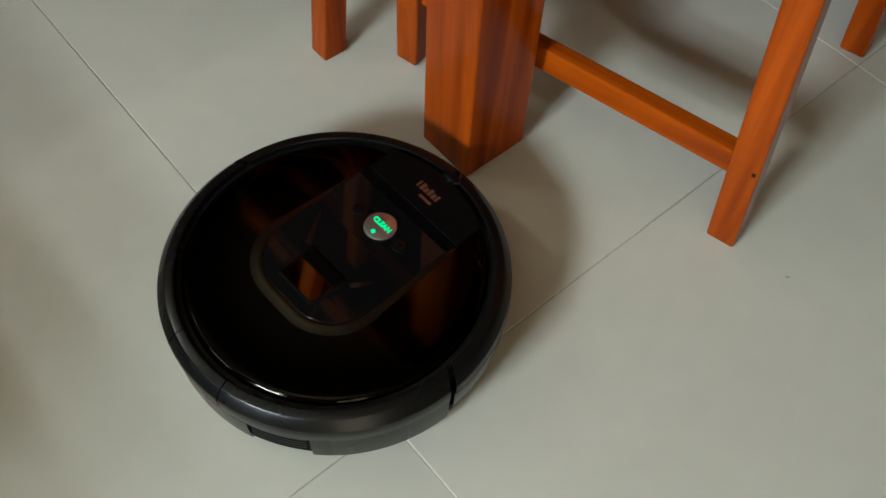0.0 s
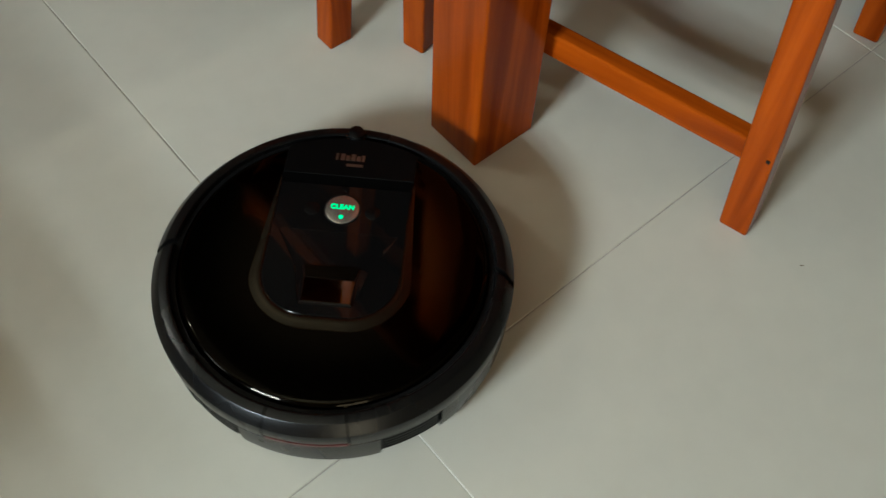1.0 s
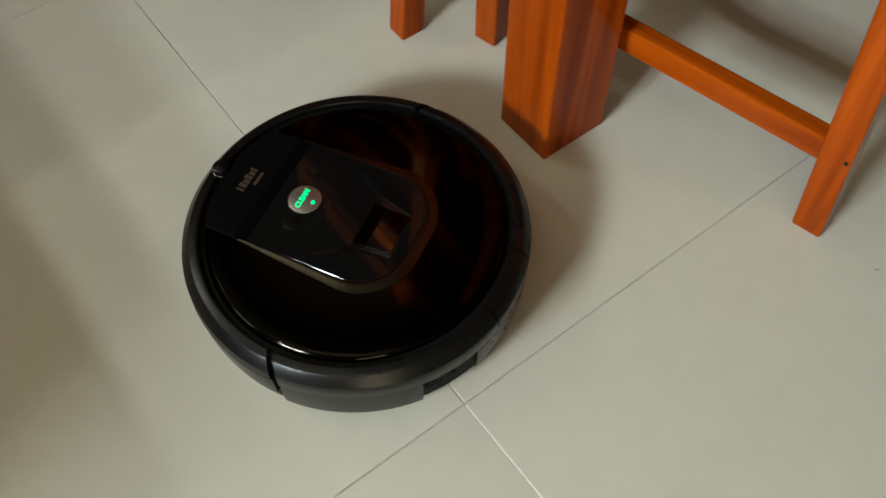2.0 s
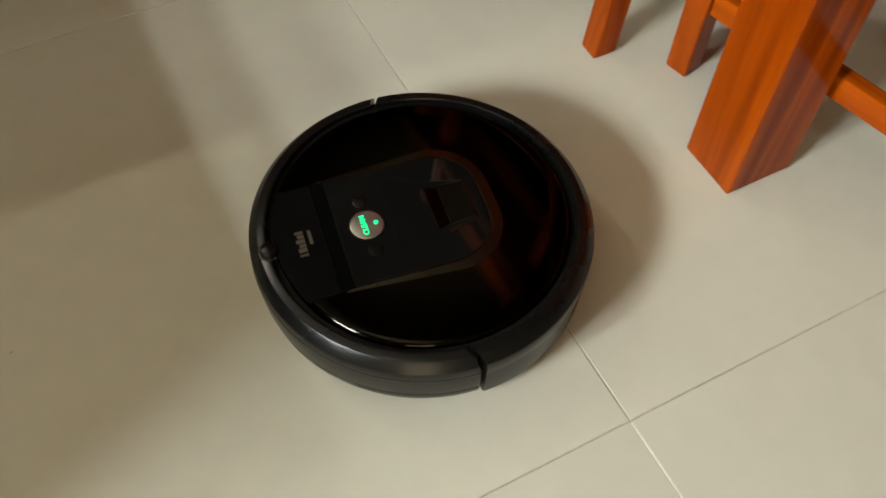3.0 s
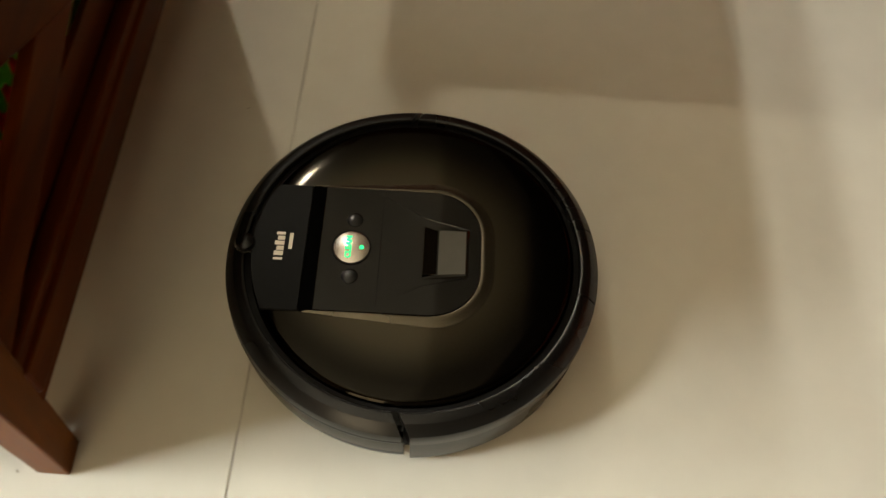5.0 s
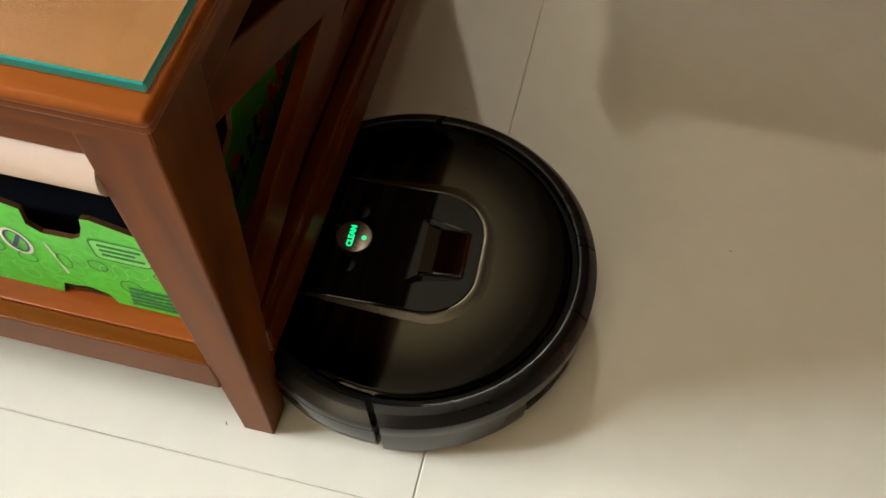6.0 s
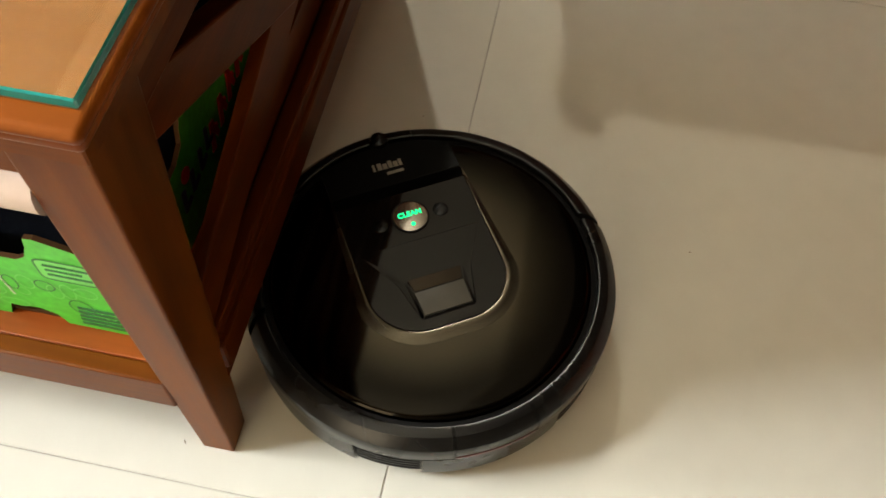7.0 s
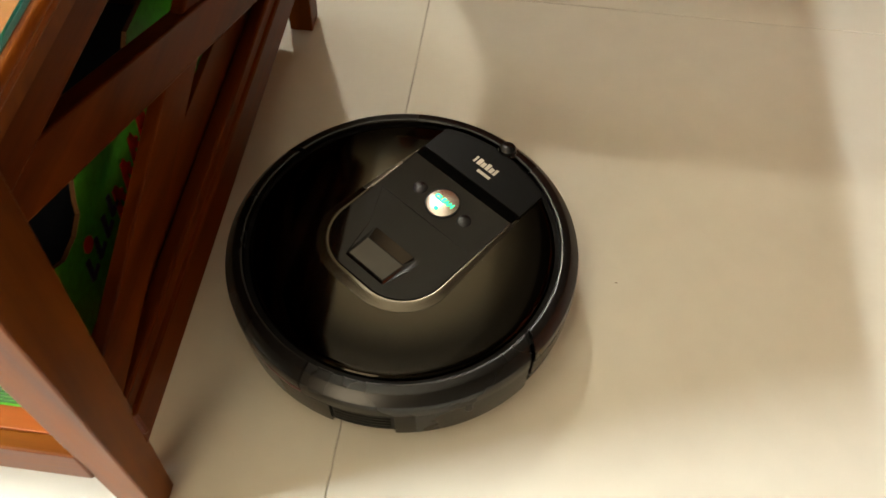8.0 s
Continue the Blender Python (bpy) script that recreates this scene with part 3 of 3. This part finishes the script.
def robot_vacuum():
    """Faces +x; the origin lies on the floor under its middle."""
    r = thing("robot_vacuum", pose(0, 0, 0), "round glossy black robot vacuum cleaner with a lit silver button", "robot vacuum")
    smooth(part("chassis", lathe([(0.02, 0.010), (0.150, 0.010), (0.162, 0.016), (0.166, 0.03), (0.166, 0.079), (0.158, 0.0815), (0.02, 0.0815)], n=120), BLACK_DEEP, r))
    rim = [(0.1765, 0.066), (0.1765, 0.0742), (0.1758, 0.0768), (0.1742, 0.0789), (0.1690, 0.0853), (0.1672, 0.0868), (0.1648, 0.0877), (0.1596, 0.0884), (0.1578, 0.0880), (0.1572, 0.0868)]
    # the bumper's three tiers: a dark foot drawn in, the smoked sensor band, the rim with its overhanging lip
    foot = [(0.1538, 0.0115), (0.164, 0.0115), (0.1702, 0.0150), (0.1732, 0.0220), (0.1748, 0.0330), (0.1744, 0.0345), (0.1538, 0.0345)]
    band = [(0.1538, 0.0347), (0.1746, 0.0347), (0.1754, 0.0358), (0.1759, 0.0606), (0.1754, 0.0625), (0.1538, 0.0625)]
    lip = [(0.1538, 0.0627), (0.1758, 0.0627), (0.1770, 0.0635), (0.1770, 0.0648)]
    bumper = smooth(part("bumper", lathe(lip + rim + [(0.1572, 0.064)], -90.0, 90.0, 120, (4.0, -4.0)), BLACK_SATIN, r), 16)
    smooth(part("bumper_foot", lathe(foot, -90.6, 90.6, 120), BLACK_SATIN, bumper), 24)
    smooth(part("sensor_band", lathe(band, -90.4, 90.4, 120), BUMPER_BAND, bumper, "smoked glossy sensor band"), 24)
    back = [(0.1538, 0.0565), (0.1752, 0.0565), (0.1759, 0.0572)]
    smooth(part("rear_ring", lathe(back + rim, 92.4, 167.0, 60, (-4.0, 0.0)), BLACK_SATIN, r), 16)
    smooth(part("rear_ring", lathe(back + rim, 193.0, 267.6, 60, (0.0, 4.0)), BLACK_SATIN, r), 16)
    smooth(part("bin_release", lathe([(0.1538, 0.0612), (0.1752, 0.0612), (0.1759, 0.0619)] + rim, 167.5, 192.5, 30), BLACK_SATIN, r), 16)
    bin_low = [(0.1538, 0.0115), (0.169, 0.0115), (0.1732, 0.0155), (0.1745, 0.026), (0.1750, 0.044), (0.1750, 0.0525), (0.173, 0.0545), (0.1538, 0.0545)]
    smooth(part("dust_bin", lathe(bin_low, 158.0, 202.0, 44), BLACK_SATIN, r), 28)
    skirt_low = [(0.1538, 0.0115), (0.169, 0.0115), (0.1738, 0.0155), (0.1750, 0.026), (0.1756, 0.044), (0.1756, 0.0562), (0.1538, 0.0562)]
    for a0, a1 in ((92.4, 137.5), (222.5, 267.6)):
        smooth(part("side_skirt", lathe(skirt_low, a0, a1, 44), BLACK_SATIN, r), 28)
    part("red_strip", lathe([(0.1538, 0.0547), (0.1758, 0.0547), (0.1758, 0.0582), (0.1538, 0.0582)], 167.6, 192.4, 24), RED_DARK, r, "dark red sensor strip")
    for mid in (147.75, 212.25):
        v = part("vent", lathe([(0.1538, 0.0125), (0.167, 0.0125), (0.1708, 0.0165), (0.1712, 0.0535), (0.1538, 0.0545)], mid - 10.0, mid + 10.0, 16), BLACK_DEEP, r, "recessed black air vent")
        for k in range(5):
            z = 0.0255 + k * 0.006
            part("slat", lathe([(0.1708, z), (0.1742, z + 0.0006), (0.1742, z + 0.0022), (0.1708, z + 0.0028)], mid - 9.0, mid + 9.0, 14), BLACK_SATIN, v)

    # funnel in front of the camera, in plan: wide towards the button, narrow at the window
    funnel = [(0.031, 0.0595), (-0.0105, 0.036), (-0.05, 0.0265), (-0.05, -0.0265), (-0.0105, -0.036), (0.031, -0.0595)]
    shell = panel_outline(0.0663, -0.0632, 0.0475, 0.0875)

    def reach(outline, a):
        """Distance from the middle to an outline in a direction."""
        c, d, best = math.cos(a), math.sin(a), 0.0
        for (x0, y0), (x1, y1) in zip(outline, outline[1:] + outline[:1]):
            p, q = c * y0 - d * x0, c * y1 - d * x1
            if p * q <= 0 and p != q:
                k = p / (p - q)
                best = max(best, c * (x0 + (x1 - x0) * k) + d * (y0 + (y1 - y0) * k))
        return best

    def rings(levels, closed=False):
        """A skin through rings of (distance by direction, height)."""
        bm = bmesh.new()
        turns = sorted([math.atan2(y, x) for x, y in funnel + shell] + [2 * math.pi * (i + 0.37) / 120 - math.pi for i in range(120)])
        made = [[bm.verts.new((d(a) * math.cos(a), d(a) * math.sin(a), z)) for a in turns] for d, z in levels]
        n = len(turns)
        for p, q in zip(made, made[1:] + (made[:1] if closed else [])):
            for i in range(n):
                bm.faces.new((p[i], p[(i + 1) % n], q[(i + 1) % n], q[i]))
        return bm

    # top cover, slightly domed
    prof = [(0.1515, 0.0815), (0.1515, 0.0838), (0.1507, 0.0848), (0.1496, 0.0859), (0.1484, 0.0869), (0.1472, 0.0877), (0.1461, 0.0882)] + [(0.1450 * (1 - i / 9), 0.0884 + 0.0015 * (1 - (1 - i / 9) ** 2)) for i in range(5)]
    levels = [(lambda a, q=q: q, z) for q, z in prof] + [(lambda a: reach(funnel, a) + 0.0015, 0.0896)]
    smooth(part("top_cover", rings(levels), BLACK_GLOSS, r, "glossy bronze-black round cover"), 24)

    # bronze arch round the control panel: high inside, falling outwards
    inner, outer = panel_outline(0.067, -0.0639, 0.0482, 0.092), panel_outline(0.0785, -0.0765, 0.0605, 0.098)
    outer = [(x, y * (1 - 0.125 * max(0.0, min(1.0, (x + 0.03) / 0.12)))) for x, y in outer]
    bm = bmesh.new()
    rows = []
    for f, z in ((0.0, 0.0895), (0.0, 0.0908), (0.12, 0.09105), (0.27, 0.0910), (0.45, 0.0906), (0.7, 0.0901), (1.0, 0.0897), (1.0, 0.0885)):
        rows.append([bm.verts.new((a[0] + (b[0] - a[0]) * f, a[1] + (b[1] - a[1]) * f, z)) for a, b in zip(inner, outer)])
    for p, q in zip(rows, rows[1:]):
        for i in range(len(p) - 1):
            bm.faces.new((p[i], p[i + 1], q[i + 1], q[i]))
    smooth(part("arch_trim", bm, TRIM, r, "raised matt bronze arch"), 40)
    panel = part("control_panel", rings([(lambda a: reach(shell, a), 0.0885), (lambda a: reach(shell, a), 0.0910), (lambda a: reach(shell, a) - 0.0005, 0.0914), (lambda a: reach(funnel, a) + 0.0003, 0.0914), (lambda a: reach(funnel, a), 0.0911), (lambda a: reach(funnel, a), 0.0885)], True), PANEL_BLACK, r, "glossy black control panel")

    # carrying handle with the maker's lettering as bars
    ys = [0.0675 * (1 - 2 * i / 16) for i in range(17)]
    front_edge = [(math.sqrt(0.1505 ** 2 - y * y), y) for y in ys]
    handle = part("carry_handle", slab([(0.1005, 0.0675)] + front_edge + [(0.1005, -0.0675)], 0.0862, 0.0905, 0.0008), HANDLE, r, "flat black carrying handle")
    # nearly flush strip, coloured black for the shade inside the slot
    part("slot_shade_strip", slab([(0.0878, 0.0675), (0.0878, -0.0675), (0.1003, -0.0675), (0.1003, 0.0675)], 0.088, 0.0902), SLOT_SHADE, handle)
    for y, w, h in ((0.0165, 0.0022, 0.0085), (0.0118, 0.0046, 0.0085), (0.0062, 0.0044, 0.0066), (0.0006, 0.0042, 0.0088), (-0.0048, 0.0044, 0.0066), (-0.0104, 0.003, 0.0082)):
        part("lettering_bar", block(0.121, 0.121 + h, y - w, y, 0.0905, 0.0908), LABEL, handle)
    part("lettering_bar", block(0.1135, 0.1168, -0.0125, 0.0045, 0.0905, 0.0908), LABEL, handle)

    # button with lit word
    b = smooth(part("clean_button", disc(0.0172, 0.0905, 0.0928, 0.058, 0, 56, 0.001), SILVER, r, "round brushed silver button"))
    part("button_ring", lathe([(0.0174, 0.0908), (0.0184, 0.0908), (0.0184, 0.0924), (0.0174, 0.0924)], n=56), BLACK_DEEP, b).location = (0.058, 0, 0)
    cu = bpy.data.curves.new("clean_word", "FONT")
    cu.body, cu.size, cu.extrude, cu.align_x, cu.align_y, cu.offset = "CLEAN", 0.0077, 0.0002, "CENTER", "CENTER", 0.0002
    tmp = new("clean_word_tmp", cu)
    me = bpy.data.meshes.new_from_object(tmp.evaluated_get(bpy.context.evaluated_depsgraph_get()))
    bpy.data.objects.remove(tmp)
    me.materials.clear()
    me.materials.append(GREEN_GLOW)
    word = new("lit_word", me)
    word.parent = b
    word.matrix_local = pose(0.0605, 0, 0.0931, 0, 0, -90)
    tagged(word, "green lit word CLEAN")
    part("power_mark", disc(0.0022, 0.0926, 0.0933, 0.0485, 0, 16), GREEN_GLOW, b, "green lit power mark")
    for y in (-0.0305, 0.0305):
        sb = smooth(part("small_button", disc(0.0078, 0.0908, 0.0921, 0.057, y, 32, 0.0009), PIANO_BLACK, r))
        part("button_mark", block(0.0555, 0.0585, y - 0.0015, y + 0.0015, 0.0921, 0.0923), PANEL_BLACK, sb)

    # camera: a shallow funnel leading down to a window that rises towards the rear
    rim = [(x, y, 0.0911) for x, y in funnel]

    def face(*corners):
        bm = bmesh.new()
        low = [bm.verts.new((x, y, z - 0.0006)) for x, y, z in corners]
        high = [bm.verts.new(p) for p in corners]
        n = len(corners)
        bm.faces.new(low[::-1])
        bm.faces.new(high)
        for i in range(n):
            bm.faces.new((low[i], low[(i + 1) % n], high[(i + 1) % n], high[i]))
        return bm
    lead, bend = [(0.031, y, 0.0911) for y in (0.0565, -0.0565)], [(-0.009, y, 0.0906) for y in (0.0285, -0.0285)]
    end = [(-0.05, y, 0.0906) for y in (0.0255, -0.0255)]
    part("camera_ramp", merged(face(lead[0], bend[0], bend[1], lead[1]), face(bend[0], end[0], end[1], bend[1])), PANEL_BLACK, panel)
    for k, e in ((0, (0, 1, 2)), (1, (5, 4, 3))):
        a, b, c = (rim[i] for i in e)
        part("camera_cheek", merged(face(a, b, bend[k], lead[k]), face(b, c, end[k], bend[k])), PANEL_BLACK, panel)
    low = [(-0.053, -0.0262, 0.0907), (-0.009, -0.029, 0.0907), (-0.009, 0.029, 0.0907), (-0.053, 0.0262, 0.0907)]
    high = [(-0.0500, -0.0240, 0.0932), (-0.0225, -0.0252, 0.0910), (-0.0225, 0.0252, 0.0910), (-0.0500, 0.0240, 0.0932)]
    part("camera_hump", hexa(low, high, 0.0003), PANEL_BLACK, panel)
    window = [(-0.0492, -0.0230, 0.0935), (-0.0232, -0.0242, 0.0914), (-0.0232, 0.0242, 0.0914), (-0.0492, 0.0230, 0.0935)]
    part("camera_window", hexa([(x, y, z - 0.0008) for x, y, z in window], window, 0.0003, 1), LENS, panel, "grey sloping camera window")
    # the brown in this face's colour stands for what it mirrors
    brow = [(-0.0222, -0.0235, 0.0912), (-0.0095, -0.0262, 0.0930), (-0.0095, 0.0262, 0.0930), (-0.0222, 0.0235, 0.0912)]
    part("camera_brow", hexa([(x, y, 0.0905) for x, y, z in brow], brow, 0.0002, 1), BROW_TINT, panel, "sloping face tinted brown for its reflection")

    nub = part("homing_sensor", lathe([(0.0005, 0.086), (0.0098, 0.086), (0.0098, 0.0905), (0.0085, 0.0938), (0.005, 0.0953), (0.0005, 0.0957)], n=32), PIANO_BLACK, r, "round glossy homing sensor")
    smooth(nub, 40)
    nub.location = (0.1575, 0, 0)
    part("sensor_band", lathe([(0.0096, 0.0878), (0.0101, 0.0878), (0.0101, 0.0892), (0.0096, 0.0892)], n=32), SILVER, nub)
    return r


robot = robot_vacuum()

# ---- specks on the floor ----
for x, y, k in ((0.446, -0.147, 0.0045), (-0.838, 0.471, 0.0025), (-0.52, 0.348, 0.003), (-0.973, 0.037, 0.004)):
    bm = bmesh.new()
    bmesh.ops.create_icosphere(bm, subdivisions=1, radius=1.0, matrix=Matrix.LocRotScale((x, y, 0.0006), Euler((0, 0, x * 9)), (k * 0.16, k * 0.7, 0.0005)))
    tagged(part("dust_speck", bm, DIRT), "tiny dark crumb lying on the tiles", "crumb", "crumbs on the floor")


# ---- floor tiles ----
def floor_tiles():
    g = 0.0007
    half = TILE / 2 - g
    base = block(-half, half, -half, half, -0.009, 0.0, 0.0007, 1)
    first = part("tile", base, TILE_MAT, floor)
    i0, i1 = math.floor(X0 / TILE), math.ceil(X1 / TILE)
    j0, j1 = math.floor(Y0 / TILE), math.ceil(Y1 / TILE)
    for i in range(i0, i1):
        for j in range(j0, j1):
            x, y = (i + 0.5) * TILE, (j + 0.5) * TILE
            ob = first if (i, j) == (0, 0) else new("tile", first.data)
            ob.parent = floor
            ob.location = (x, y, 0)
    part("grout_fill", block(-g, g, -TILE + 0.01, -0.002, -0.003, -0.0002), WHITE_GROUT, floor, "fresh white grout in one joint")


floor_tiles()


def motions():
    walk(robot, [
        (0.0, pose(0.041, 0.137, 0, 0, 0, 2.5)),
        (0.5, pose(0.050, 0.136, 0, 0, 0, 3.1)),
        (1.0, pose(0.027, 0.134, 0, 0, 0, 44.6)),
        (1.2, pose(0.025, 0.136, 0, 0, 0, 65.1)),
        (2.3, pose(-0.010, 0.217, 0, 0, 0, 131.8)),
        (2.5, pose(-0.029, 0.232, 0, 0, 0, 140.8)),
        (3.0, pose(-0.098, 0.260, 0, 0, 0, 171.1)),
        (3.5, pose(-0.207, 0.256, 0, 0, 0, 184.9)),
        (4.0, pose(-0.362, 0.245, 0, 0, 0, 184.1)),
        (4.5, pose(-0.488, 0.247, 0, 0, 0, 181.7)),
        (4.7, pose(-0.542, 0.252, 0, 0, 0, 181.3)),
        (5.8, pose(-0.821, 0.216, 0, 0, 0, 182.2)),
        (6.0, pose(-0.834, 0.217, 0, 0, 0, 182.6)),
        (6.5, pose(-0.782, 0.221, 0, 0, 0, 173.0)),
        (7.0, pose(-0.778, 0.220, 0, 0, 0, 121.5)),
        (7.5, pose(-0.773, 0.242, 0, 0, 0, 83.5)),
        (8.0, pose(-0.745, 0.314, 0, 0, 0, 53.8)),
    ])


motions()
